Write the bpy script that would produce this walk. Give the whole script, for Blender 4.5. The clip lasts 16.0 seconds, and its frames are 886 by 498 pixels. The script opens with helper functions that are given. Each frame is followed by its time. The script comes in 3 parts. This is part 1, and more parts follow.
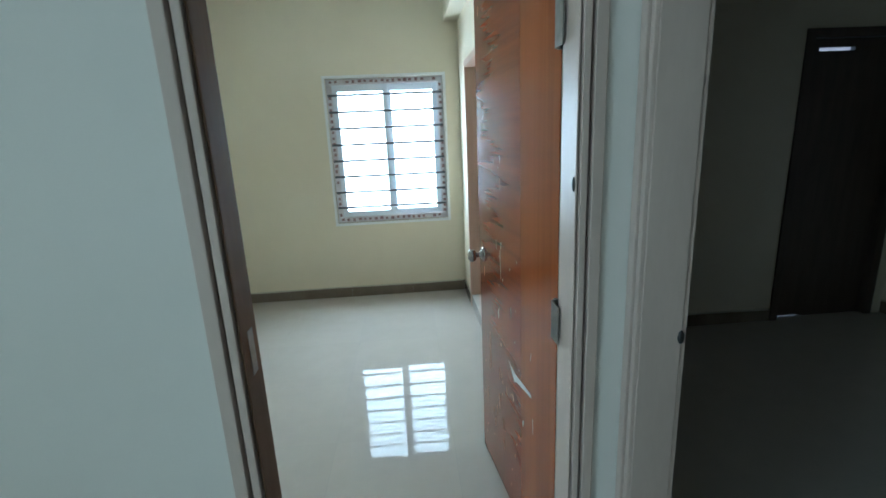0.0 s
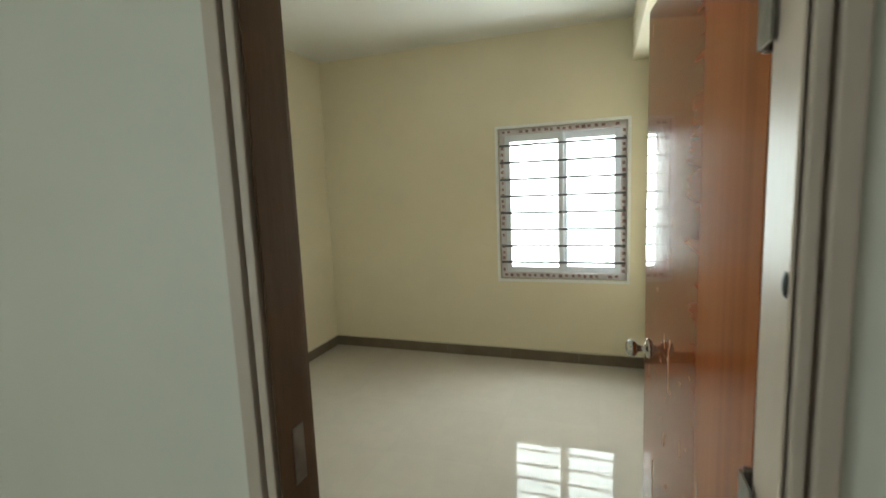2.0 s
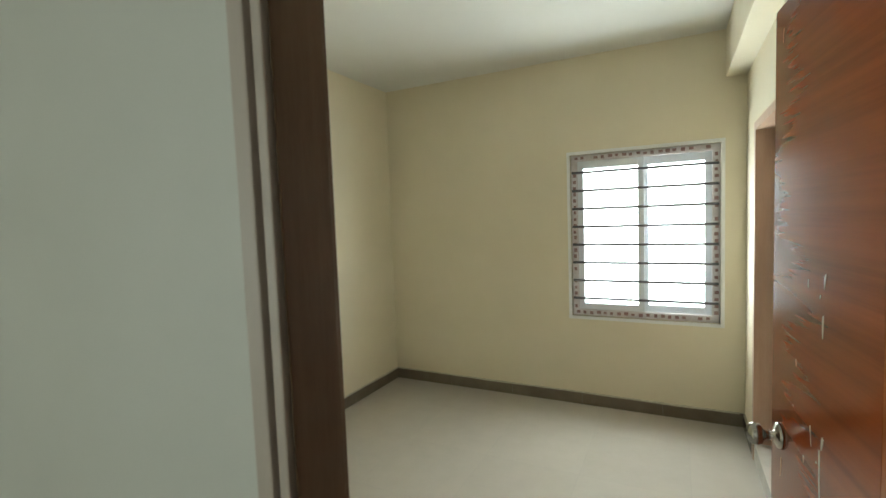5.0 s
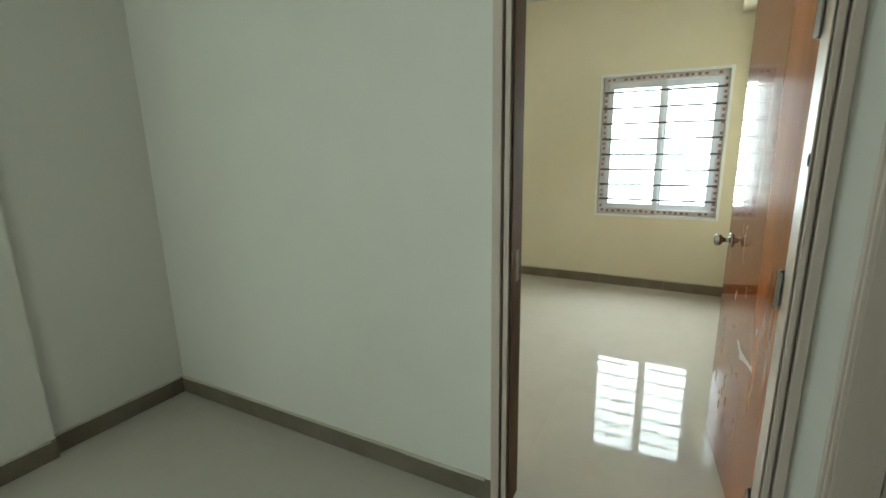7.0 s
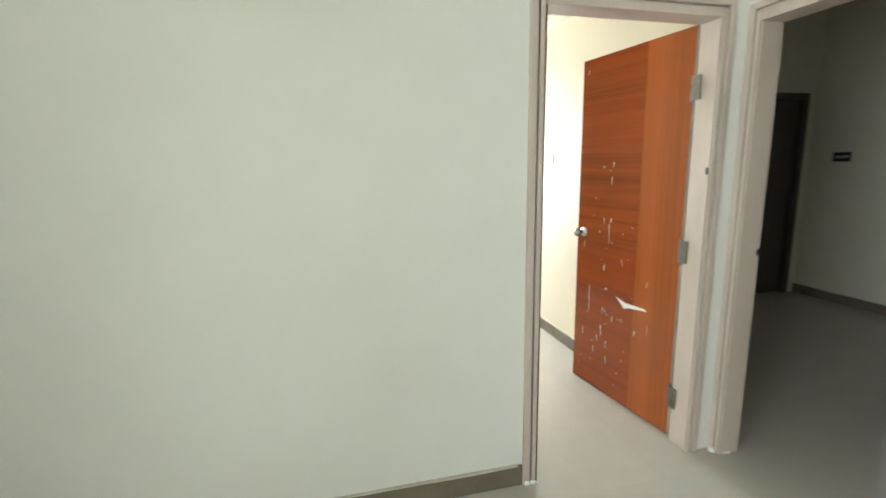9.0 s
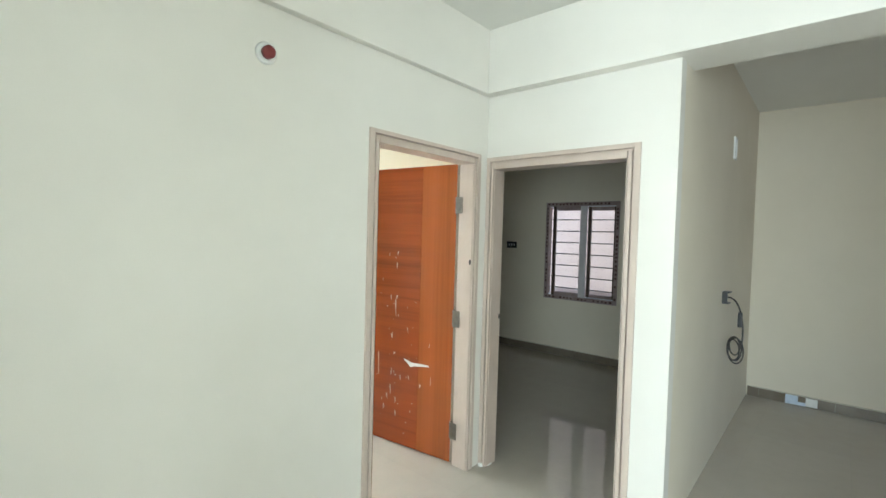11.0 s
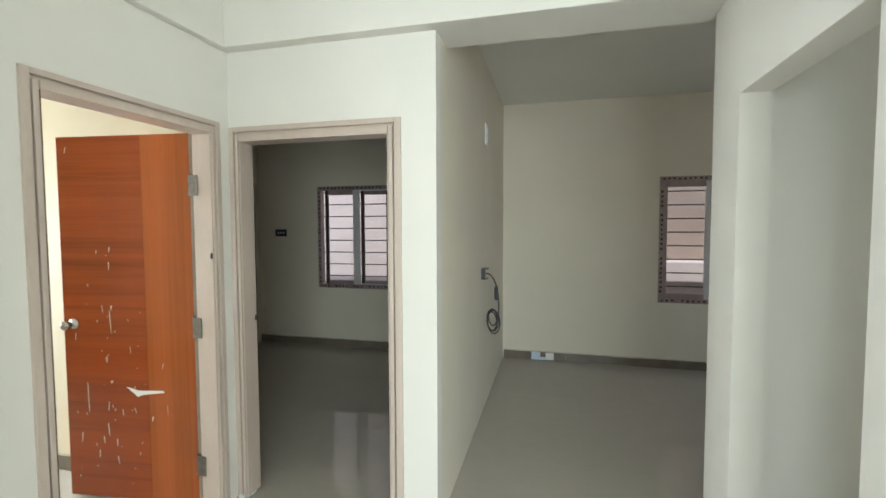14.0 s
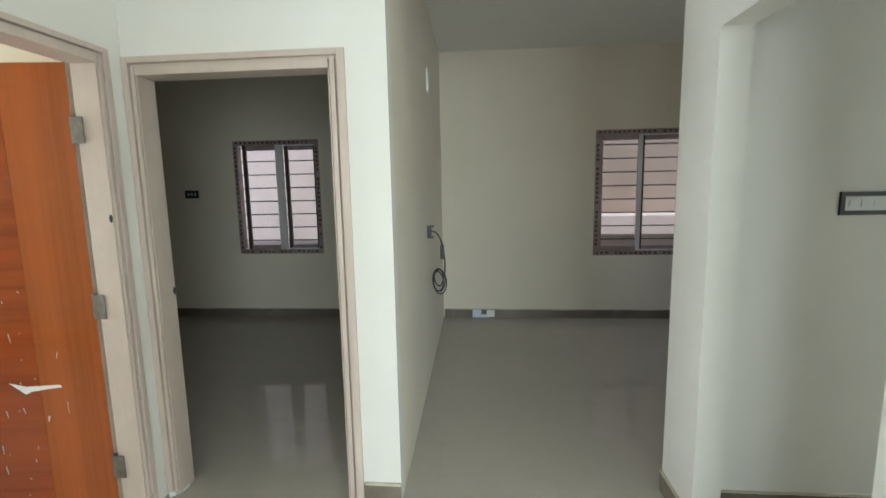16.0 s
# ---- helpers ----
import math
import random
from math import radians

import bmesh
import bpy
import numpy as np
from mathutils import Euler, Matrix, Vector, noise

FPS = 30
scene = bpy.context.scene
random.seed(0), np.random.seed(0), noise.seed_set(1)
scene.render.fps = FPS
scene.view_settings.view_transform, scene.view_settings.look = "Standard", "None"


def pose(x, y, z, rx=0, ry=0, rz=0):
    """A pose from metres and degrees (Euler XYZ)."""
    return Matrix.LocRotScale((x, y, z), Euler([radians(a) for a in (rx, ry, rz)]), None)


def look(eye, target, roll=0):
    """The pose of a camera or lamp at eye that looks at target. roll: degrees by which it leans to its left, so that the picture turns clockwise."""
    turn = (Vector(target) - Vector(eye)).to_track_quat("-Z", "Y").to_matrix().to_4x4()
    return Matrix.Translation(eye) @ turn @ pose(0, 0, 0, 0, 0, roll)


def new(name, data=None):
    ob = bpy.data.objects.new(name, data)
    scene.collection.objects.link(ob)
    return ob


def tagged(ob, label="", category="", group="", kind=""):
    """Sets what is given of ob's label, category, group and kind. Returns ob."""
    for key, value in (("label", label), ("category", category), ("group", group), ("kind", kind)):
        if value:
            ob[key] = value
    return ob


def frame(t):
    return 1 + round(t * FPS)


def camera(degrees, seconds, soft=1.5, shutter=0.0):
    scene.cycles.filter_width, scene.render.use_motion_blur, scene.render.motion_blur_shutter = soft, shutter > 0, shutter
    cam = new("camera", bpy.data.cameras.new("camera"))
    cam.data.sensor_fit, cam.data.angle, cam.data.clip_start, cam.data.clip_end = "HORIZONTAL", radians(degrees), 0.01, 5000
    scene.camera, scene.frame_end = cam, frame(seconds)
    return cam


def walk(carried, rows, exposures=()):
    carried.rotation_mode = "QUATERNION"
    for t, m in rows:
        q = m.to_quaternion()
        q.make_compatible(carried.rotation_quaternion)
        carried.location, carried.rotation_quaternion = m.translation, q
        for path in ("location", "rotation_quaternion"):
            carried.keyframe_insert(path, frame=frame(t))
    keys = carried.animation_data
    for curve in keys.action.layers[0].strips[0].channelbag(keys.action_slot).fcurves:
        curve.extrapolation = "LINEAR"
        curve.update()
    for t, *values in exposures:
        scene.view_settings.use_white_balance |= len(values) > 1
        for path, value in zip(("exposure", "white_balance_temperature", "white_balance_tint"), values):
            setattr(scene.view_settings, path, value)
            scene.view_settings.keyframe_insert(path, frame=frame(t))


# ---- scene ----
cam = camera(87.7, 16.0, 1.5, 0.3)
PATH = [
    (0, (1.053, 0.891, 1.525), (1.182, 2.827, 1.04), -2.6),
    (0.5, (1.158, 0.747, 1.533), (1.055, 2.696, 1.1), -1.2),
    (1, (1.244, 0.726, 1.521), (0.925, 2.657, 1.111), -1.0),
    (1.5, (1.223, 0.931, 1.512), (0.767, 2.844, 1.145), -2.9),
    (2, (1.216, 1.265, 1.532), (0.564, 3.14, 1.283), -2.3),
    (2.5, (1.268, 1.551, 1.6), (0.472, 3.378, 1.421), -2.2),
    (3, (1.269, 1.644, 1.605), (0.347, 3.412, 1.455), -2.1),
    (3.5, (1.265, 1.673, 1.6), (0.27, 3.402, 1.462), -2.0),
    (6, (1.07, 0.97, 1.52), (0.239, 2.782, 1.363), -1.6),
    (6.5, (1.129, 0.627, 1.476), (0.301, 2.421, 1.165), -1.8),
    (7, (1.165, 0.417, 1.456), (0.248, 2.138, 1.009), -1.1),
    (7.5, (1.001, 0.343, 1.446), (0.003, 2.011, 0.975), -0.0),
    (8, (0.649, 0.195, 1.481), (-0.04, 2.014, 1.017), -0.1),
    (8.5, (0.19, 0.223, 1.454), (0.059, 2.181, 1.068), -0.5),
    (9, (-0.237, 0.201, 1.442), (0.242, 2.109, 1.082), -0.9),
    (9.5, (-0.534, 0.157, 1.459), (0.404, 1.9, 1.175), -1.3),
    (10, (-0.788, 0.134, 1.528), (0.479, 1.67, 1.338), -0.4),
    (12.5, (-1.017, 0.081, 1.583), (0.68, 1.139, 1.577), 1.6),
    (13, (-0.906, 0.1, 1.551), (0.933, 0.884, 1.487), 0.6),
    (13.5, (-0.74, 0.107, 1.559), (1.154, 0.744, 1.479), 0.0),
    (14, (-0.622, 0.156, 1.558), (1.313, 0.654, 1.452), -0.2),
    (14.5, (-0.582, 0.245, 1.566), (1.378, 0.628, 1.449), -1.0),
    (15, (-0.563, 0.316, 1.563), (1.415, 0.587, 1.44), -1.1),
    (15.5, (-0.553, 0.339, 1.558), (1.431, 0.534, 1.4), -1.1),
    (16, (-0.421, 0.361, 1.513), (1.552, 0.532, 1.237), -1.1),
]
EXPOSURES = [
    (0.0, -0.15, 4800, -1), (0.5, -0.1, 5550, 2), (1.0, -0.12, 6200, 4), (2.0, -0.25, 6200, 1), (3.5, -0.22, 5900, 2), (6.0, -0.24, 6300, 0), (7.0, 0.05, 5950, -2), (8.0, 0.2, 6400, 8),
    (8.5, 0.28, 6450, 9), (9.0, 0.95, 6050, 9), (10.0, 1.12, 5950, 8), (12.5, 1.14, 5750, 8), (14.5, 0.84, 6150, 11), (16.0, 0.78, 6000, 10),
]
walk(cam, [(t, look(eye, target, roll)) for t, eye, target, roll in PATH], EXPOSURES)

# ---- world and light ----
world = bpy.data.worlds.new("world")
scene.world = world
world.use_nodes = True
sky = world.node_tree.nodes.new("ShaderNodeTexSky")
sky.sky_type, sky.sun_disc = "NISHITA", False
sky.sun_elevation, sky.sun_rotation = radians(62), radians(270)
world.node_tree.links.new(sky.outputs[0], world.node_tree.nodes["Background"].inputs[0])
world.node_tree.nodes["Background"].inputs[1].default_value = 0.15
sun_data = bpy.data.lights.new("sun", "SUN")
sun_data.energy, sun_data.angle, sun_data.color = 1.7, radians(0.6), (1, 0.95, 0.88)
sun = new("sun", sun_data)
sun.matrix_world = look((2, -4, 9), (2 + 0.47, -4 + 0.03, 9 - 0.88))


def daylight(name, eye, target, width, height, watts, colour):
    data = bpy.data.lights.new(name, "AREA")
    data.shape, data.size, data.size_y, data.energy, data.color = "RECTANGLE", width, height, watts, colour
    ob = new(name, data)
    ob.matrix_world = look(eye, target)
    return ob


daylight("bedroom_window_daylight", (0.885, 5.62, 1.39), (0.885, 4.0, 1.39), 1.35, 1.6, 108, (0.96, 1.0, 0.98))
# unseen source, assumed to be a balcony because the hall is lit from the west
daylight("assumed_balcony_daylight", (-5.1, -1.4, 1.15), (-3, -1.4, 1.15), 2.9, 2.2, 140, (0.90, 1.0, 0.96))
# added fill to brighten the side room; no such window is seen
daylight("side_room_fill", (3.2, -3.58, 1.45), (3.2, -1.0, 1.45), 1.6, 1.3, 2.2, (1.0, 0.97, 0.90))
# added fill from the north-west for the pier and passage; its window is invented
daylight("hall_fill_northwest", (-3.3, 1.08, 1.45), (-3.3, -1.0, 1.35), 2.4, 1.5, 100, (0.90, 1.0, 0.97))


# ---- materials ----
def nodes_of(name, rough=0.5, metal=0.0):
    mat = bpy.data.materials.new(name)
    mat.use_nodes = True
    tree = mat.node_tree
    shader = tree.nodes["Principled BSDF"]
    shader.inputs["Roughness"].default_value, shader.inputs["Metallic"].default_value = rough, metal
    return mat, tree, shader


def add(tree, kind, **sockets):
    node = tree.nodes.new(kind)
    for key, value in sockets.items():
        node.inputs[key.replace("_", " ")].default_value = value
    return node


def coords(tree, scale=(1, 1, 1)):
    geo = tree.nodes.new("ShaderNodeNewGeometry")
    mapping = add(tree, "ShaderNodeMapping", Scale=scale)
    tree.links.new(geo.outputs["Position"], mapping.inputs["Vector"])
    return mapping.outputs[0]


def ramp(tree, source, stops):
    node = tree.nodes.new("ShaderNodeValToRGB")
    while len(node.color_ramp.elements) < len(stops):
        node.color_ramp.elements.new(0.5)
    for el, (at, colour) in zip(node.color_ramp.elements, stops):
        el.position, el.color = at, (*colour, 1)
    tree.links.new(source, node.inputs[0])
    return node.outputs[0]


def bump(tree, shader, source, strength, distance=0.002):
    node = add(tree, "ShaderNodeBump", Strength=strength, Distance=distance)
    tree.links.new(source, node.inputs["Height"])
    tree.links.new(node.outputs[0], shader.inputs["Normal"])


def mottled(name, a, b, rough, scale=1.5, fine=60, relief=0.15, metal=0.0, stretch=(1, 1, 1)):
    """Two scales of uneven colour between a and b, with fine relief."""
    mat, tree, shader = nodes_of(name, rough, metal)
    at = coords(tree, stretch)
    broad = add(tree, "ShaderNodeTexNoise", Scale=scale, Detail=4.0, Roughness=0.6)
    grain = add(tree, "ShaderNodeTexNoise", Scale=fine, Detail=3.0)
    for n in (broad, grain):
        tree.links.new(at, n.inputs["Vector"])
    both = tree.nodes.new("ShaderNodeMath")
    both.operation = "MULTIPLY_ADD"
    both.inputs[1].default_value = 0.25
    tree.links.new(grain.outputs[0], both.inputs[0])
    tree.links.new(broad.outputs[0], both.inputs[2])
    tree.links.new(ramp(tree, both.outputs[0], [(0.4, a), (0.85, b)]), shader.inputs["Base Color"])
    bump(tree, shader, both.outputs[0], relief)
    return mat


def veneer(name, along, tone):
    """Reddish laminate; along: grain frequencies per axis."""
    mat, tree, shader = nodes_of(name, 0.16)
    shader.inputs["Specular IOR Level"].default_value = 0.1
    shader.inputs["Coat Weight"].default_value, shader.inputs["Coat Roughness"].default_value = 0.65, 0.02
    tex = tree.nodes.new("ShaderNodeTexCoord")
    mapping = add(tree, "ShaderNodeMapping", Scale=along)
    tree.links.new(tex.outputs["Object"], mapping.inputs["Vector"])
    fine = add(tree, "ShaderNodeTexNoise", Scale=1.0, Detail=6.0, Roughness=0.65, Distortion=0.4)
    wide = add(tree, "ShaderNodeTexNoise", Scale=0.16, Detail=2.0, Distortion=0.6)
    for n in (fine, wide):
        tree.links.new(mapping.outputs[0], n.inputs["Vector"])
    mix = tree.nodes.new("ShaderNodeMath")
    mix.operation = "MULTIPLY_ADD"
    mix.inputs[1].default_value = 0.6
    tree.links.new(wide.outputs[0], mix.inputs[0])
    half = tree.nodes.new("ShaderNodeMath")
    half.operation = "MULTIPLY"
    half.inputs[1].default_value = 0.4
    tree.links.new(fine.outputs[0], half.inputs[0])
    tree.links.new(half.outputs[0], mix.inputs[2])
    tree.links.new(ramp(tree, mix.outputs[0], [(0.3, tuple(0.68 * c for c in tone)), (0.5, tone), (0.7, tuple(1.18 * c for c in tone))]), shader.inputs["Base Color"])
    return mat


def floor_tiles(name):
    """Polished vitrified tiles, 0.6 m, with hairline joints."""
    mat, tree, shader = nodes_of(name, 0.04)
    shader.inputs["Specular IOR Level"].default_value = 0.28
    at = coords(tree)
    brick = add(tree, "ShaderNodeTexBrick", Scale=1.0, Mortar_Size=0.0008, Mortar_Smooth=0.3, Brick_Width=0.6, Row_Height=0.6)
    brick.offset = 0.0
    brick.inputs["Color1"].default_value = (0.52, 0.482, 0.42, 1)
    brick.inputs["Color2"].default_value = (0.50, 0.463, 0.405, 1)
    brick.inputs["Mortar"].default_value = (0.44, 0.42, 0.38, 1)
    cloud = add(tree, "ShaderNodeTexNoise", Scale=7.0, Detail=6.0, Roughness=0.65)
    smear = add(tree, "ShaderNodeTexNoise", Scale=1.7, Detail=4.0)
    for n in (brick, cloud, smear):
        tree.links.new(at, n.inputs["Vector"])
    mix = tree.nodes.new("ShaderNodeMixRGB")
    mix.blend_type = "MULTIPLY"
    mix.inputs[0].default_value = 1.0
    tree.links.new(brick.outputs[0], mix.inputs[1])
    tree.links.new(ramp(tree, cloud.outputs[0], [(0.3, (0.95, 0.945, 0.94)), (0.7, (1, 1, 1))]), mix.inputs[2])
    tree.links.new(mix.outputs[0], shader.inputs["Base Color"])
    tree.links.new(ramp(tree, smear.outputs[0], [(0.35, (0.02, 0.02, 0.02)), (0.75, (0.06, 0.06, 0.06))]), shader.inputs["Roughness"])
    return mat


def clear_glass(name, colour=(1, 1, 1)):
    mat, tree, shader = nodes_of(name, 0.0)
    shader.inputs["Base Color"].default_value = (*colour, 1)
    shader.inputs["Transmission Weight"].default_value, shader.inputs["IOR"].default_value = 1.0, 1.45
    return mat


PAINT_HALL = mottled("cream_white_paint", (0.72, 0.695, 0.64), (0.78, 0.755, 0.70), 0.6, 1.2, 220, 0.12)
PAINT_BED = mottled("warm_cream_paint", (0.73, 0.66, 0.50), (0.79, 0.72, 0.56), 0.6, 1.2, 220, 0.12)
PAINT_SIDE = mottled("pale_beige_paint", (0.73, 0.665, 0.54), (0.79, 0.725, 0.60), 0.6, 1.2, 220, 0.12)
PAINT_CEILING = mottled("white_ceiling_paint", (0.74, 0.73, 0.68), (0.79, 0.78, 0.735), 0.75, 1.0, 150, 0.1)
FLOOR = floor_tiles("polished_floor_tile")
SKIRTING = mottled("grey_brown_skirting_tile", (0.15, 0.122, 0.088), (0.215, 0.18, 0.138), 0.25, 4, 90, 0.1)
GROUT = mottled("grey_grout", (0.30, 0.29, 0.27), (0.40, 0.39, 0.36), 0.9, 20, 120, 0.3)
FRAME_PAINT = mottled("pinkish_beige_gloss_paint", (0.51, 0.415, 0.35), (0.60, 0.50, 0.435), 0.42, 5, 90, 0.2, stretch=(1, 1, 0.25))
# dark brown of one jamb; also paints shade into that side's groove and rebate
JAMB_AND_SHADE = mottled("dark_brown_jamb_and_groove_shade", (0.115, 0.066, 0.034), (0.175, 0.105, 0.058), 0.75, 6, 90, 0.2, stretch=(3, 3, 0.3))
JAMB_AND_SHADE.node_tree.nodes["Principled BSDF"].inputs["Specular IOR Level"].default_value = 0.2
PINK_DOOR = mottled("pinkish_wood_print", (0.45, 0.31, 0.22), (0.56, 0.40, 0.30), 0.35, 5, 80, 0.15, stretch=(4, 4, 0.4))
DARK_DOOR = mottled("dark_brown_door_paint", (0.05, 0.036, 0.028), (0.085, 0.06, 0.045), 0.35, 5, 80, 0.15, stretch=(4, 4, 0.4))
VENEER_ACROSS = veneer("veneer_grain_across", (1.6, 1.6, 75.0), (0.285, 0.058, 0.0135))
VENEER_UP = veneer("veneer_grain_upright", (55.0, 55.0, 0.9), (0.345, 0.088, 0.020))
DOOR_EDGE = mottled("pale_door_edge", (0.40, 0.33, 0.25), (0.50, 0.43, 0.34), 0.5, 8, 90)
SPATTER = mottled("dried_cream_paint", (0.50, 0.36, 0.23), (0.70, 0.58, 0.44), 0.6, 30, 200)
SCAR_WHITE = mottled("torn_white_paper", (0.75, 0.75, 0.73), (0.86, 0.86, 0.84), 0.7, 30, 200)
STEEL = mottled("brushed_steel", (0.32, 0.31, 0.29), (0.44, 0.43, 0.41), 0.2, 20, 200, 0.05, metal=1.0)
TAPE = mottled("brown_taped_profile", (0.26, 0.19, 0.175), (0.40, 0.32, 0.31), 0.35, 9, 120, 0.1)
# tape and print of the bright window, lightened to carry its glare
TAPE_PALE = mottled("glare_pale_taped_profile", (0.56, 0.50, 0.51), (0.76, 0.74, 0.77), 0.3, 9, 120, 0.1)
PRINT_PALE = mottled("glare_pale_red_brown_tape_print", (0.22, 0.12, 0.12), (0.40, 0.27, 0.27), 0.4, 25, 200)
PRINT = mottled("dark_red_brown_tape_print", (0.06, 0.028, 0.028), (0.13, 0.06, 0.055), 0.4, 40, 200)
DULL_STEEL = mottled("dull_hinge_steel", (0.20, 0.19, 0.17), (0.30, 0.285, 0.26), 0.45, 30, 200, 0.05, metal=1.0)
PROFILE = mottled("pale_blue_white_profile", (0.70, 0.74, 0.80), (0.77, 0.80, 0.85), 0.35, 5, 100, 0.05)
BORDER = mottled("white_border_paint", (0.80, 0.80, 0.79), (0.86, 0.86, 0.85), 0.45, 6, 150)
IRON = mottled("grey_grille_paint", (0.085, 0.085, 0.095), (0.13, 0.13, 0.14), 0.35, 12, 120)
DARK_IRON = mottled("dark_grille_paint", (0.06, 0.055, 0.055), (0.10, 0.09, 0.09), 0.4, 12, 120)
STILE_GREY = mottled("grey_sash_profile", (0.62, 0.60, 0.60), (0.70, 0.68, 0.68), 0.35, 5, 100, 0.05)
GLASS = clear_glass("window_glass", (0.97, 0.99, 0.98))
BLACK = mottled("black_plastic", (0.012, 0.012, 0.013), (0.022, 0.022, 0.023), 0.35, 20, 150, 0.05)
WHITE_PLASTIC = mottled("white_plastic", (0.72, 0.72, 0.70), (0.80, 0.80, 0.78), 0.35, 20, 150, 0.05)
RED_CAP = mottled("dark_red_plastic", (0.16, 0.025, 0.025), (0.24, 0.04, 0.035), 0.4, 20, 150, 0.05)
CABLE = mottled("dark_cable_sheath", (0.03, 0.028, 0.026), (0.06, 0.055, 0.05), 0.5, 40, 200)
SMEAR = mottled("dusty_cream_paint_edge", (0.44, 0.40, 0.32), (0.60, 0.55, 0.45), 0.7, 14, 150)
PALE_BLUE = mottled("pale_blue_paper", (0.50, 0.60, 0.74), (0.68, 0.75, 0.84), 0.5, 30, 200)
FACADE_PINK = mottled("pink_white_render", (0.62, 0.53, 0.50), (0.70, 0.61, 0.58), 0.85, 1.5, 60, 0.5)
FACADE_BROWN = mottled("brown_beige_render", (0.30, 0.235, 0.185), (0.38, 0.30, 0.245), 0.85, 1.5, 60, 0.5)
GROUND = mottled("dusty_ground", (0.22, 0.19, 0.15), (0.32, 0.28, 0.23), 0.95, 0.4, 20, 0.6)
STONE = mottled("pale_threshold_stone", (0.50, 0.47, 0.42), (0.60, 0.57, 0.52), 0.25, 6, 90, 0.05)


# ---- mesh helpers ----
def box(bm, lo, hi, bevel=0.0):
    made = bmesh.ops.create_cube(bm, size=1.0)["verts"]
    for v in made:
        v.co = Vector([lo[i] + (v.co[i] + 0.5) * (hi[i] - lo[i]) for i in range(3)])
    if bevel:
        edges = list({e for v in made for e in v.link_edges})
        bmesh.ops.bevel(bm, geom=edges, offset=bevel, segments=2, affect="EDGES", profile=0.6)
    return bm


def boxes(*pairs, bevel=0.0):
    bm = bmesh.new()
    for lo, hi in pairs:
        box(bm, lo, hi, bevel)
    return bm


def lathe(profile, steps=24):
    """Turned about z; profile: (radius, height) pairs."""
    bm = bmesh.new()
    rings = [[bm.verts.new((r * math.cos(2 * math.pi * k / steps), r * math.sin(2 * math.pi * k / steps), z)) for k in range(steps)] for r, z in profile]
    for a, b in zip(rings, rings[1:]):
        for k in range(steps):
            bm.faces.new((a[k], a[(k + 1) % steps], b[(k + 1) % steps], b[k]))
    bm.faces.new(rings[0][::-1])
    bm.faces.new(rings[-1])
    return bm


def smooth(bm):
    for f in bm.faces:
        f.smooth = True
    return bm


def mesh_of(name, bm, material):
    bmesh.ops.recalc_face_normals(bm, faces=bm.faces)
    data = bpy.data.meshes.new(name)
    bm.to_mesh(data)
    bm.free()
    data.materials.append(material)
    return data


def part(name, bm, material, parent=None, label="", m=None):
    ob = new(name, mesh_of(name, bm, material))
    ob.parent = parent
    if m is not None:
        ob.matrix_basis = m
    return tagged(ob, label)


def thing(name, m, label, category, group="", kind=""):
    ob = new(name)
    ob.matrix_basis = m
    return tagged(ob, label, category, group, kind)


def setting(name, bm, material, label, category):
    return tagged(part(name, bm, material), label, category, "", "structure")


def wall_along(axis, a, b, lo, hi, top, holes=()):
    """A wall from a to b along axis ('x' or 'y'), lo to hi across, with holes (start, end, bottom, top)."""
    pieces, at = [], a

    def piece(s, e, z0, z1):
        if e - s > 1e-4 and z1 - z0 > 1e-4:
            pieces.append(((s, lo, z0), (e, hi, z1)) if axis == "x" else ((lo, s, z0), (hi, e, z1)))

    for s, e, z0, z1 in sorted(holes):
        piece(at, s, 0, top)
        piece(s, e, 0, z0)
        piece(s, e, z1, top)
        at = e
    piece(at, b, 0, top)
    return boxes(*pieces)


# ---- structure ----
CEIL, BEAM, BED_CEIL = 2.91, 2.50, 2.80
setting("floor", boxes(((-5.15, -3.6, -0.12), (4.865, 5.425, 0.0))), FLOOR, "polished greyish beige vitrified tile floor", "floor")
setting("wall_bedroom_door", wall_along("x", -1.62, 1.585, 1.945, 2.065, CEIL, [(0.556, 1.502, 0, 2.107)]), PAINT_HALL, "cream white painted wall beside the open door", "wall")
setting("wall_dark_room_door", wall_along("y", 0.757, 2.065, 1.585, 1.675, BEAM, [(0.938, 1.940, 0, 2.095)]), PAINT_HALL, "cream white painted wall round the dark doorway", "wall")
setting("wall_passage", wall_along("y", -3.5, -0.624, 1.62, 1.757, CEIL), PAINT_HALL, "plain painted wall beyond the open passage", "wall")
setting("wall_south", wall_along("x", 0.20, 1.757, -0.624, -0.511, CEIL, [(0.61, 1.437, 0, 2.066)]), PAINT_HALL, "cream white wall with a plain plastered opening", "wall")
setting("wall_passage_end", wall_along("x", 0.20, 1.62, -2.5, -2.38, CEIL), PAINT_HALL, "plain painted wall closing the passage", "wall")
# out of view, added to shield the passage wall from direct west light
setting("passage_light_block", wall_along("y", -1.9, -0.624, 0.20, 0.32, CEIL), PAINT_HALL, "unseen added wall keeping west light out of the passage", "wall")
setting("wall_hall_west", boxes(((-1.62, 1.272, 0), (-1.47, 1.945, CEIL)), ((-1.62, 0.6, 0), (-1.435, 1.272, CEIL))), PAINT_HALL, "cream white wall with a shallow pilaster", "wall")
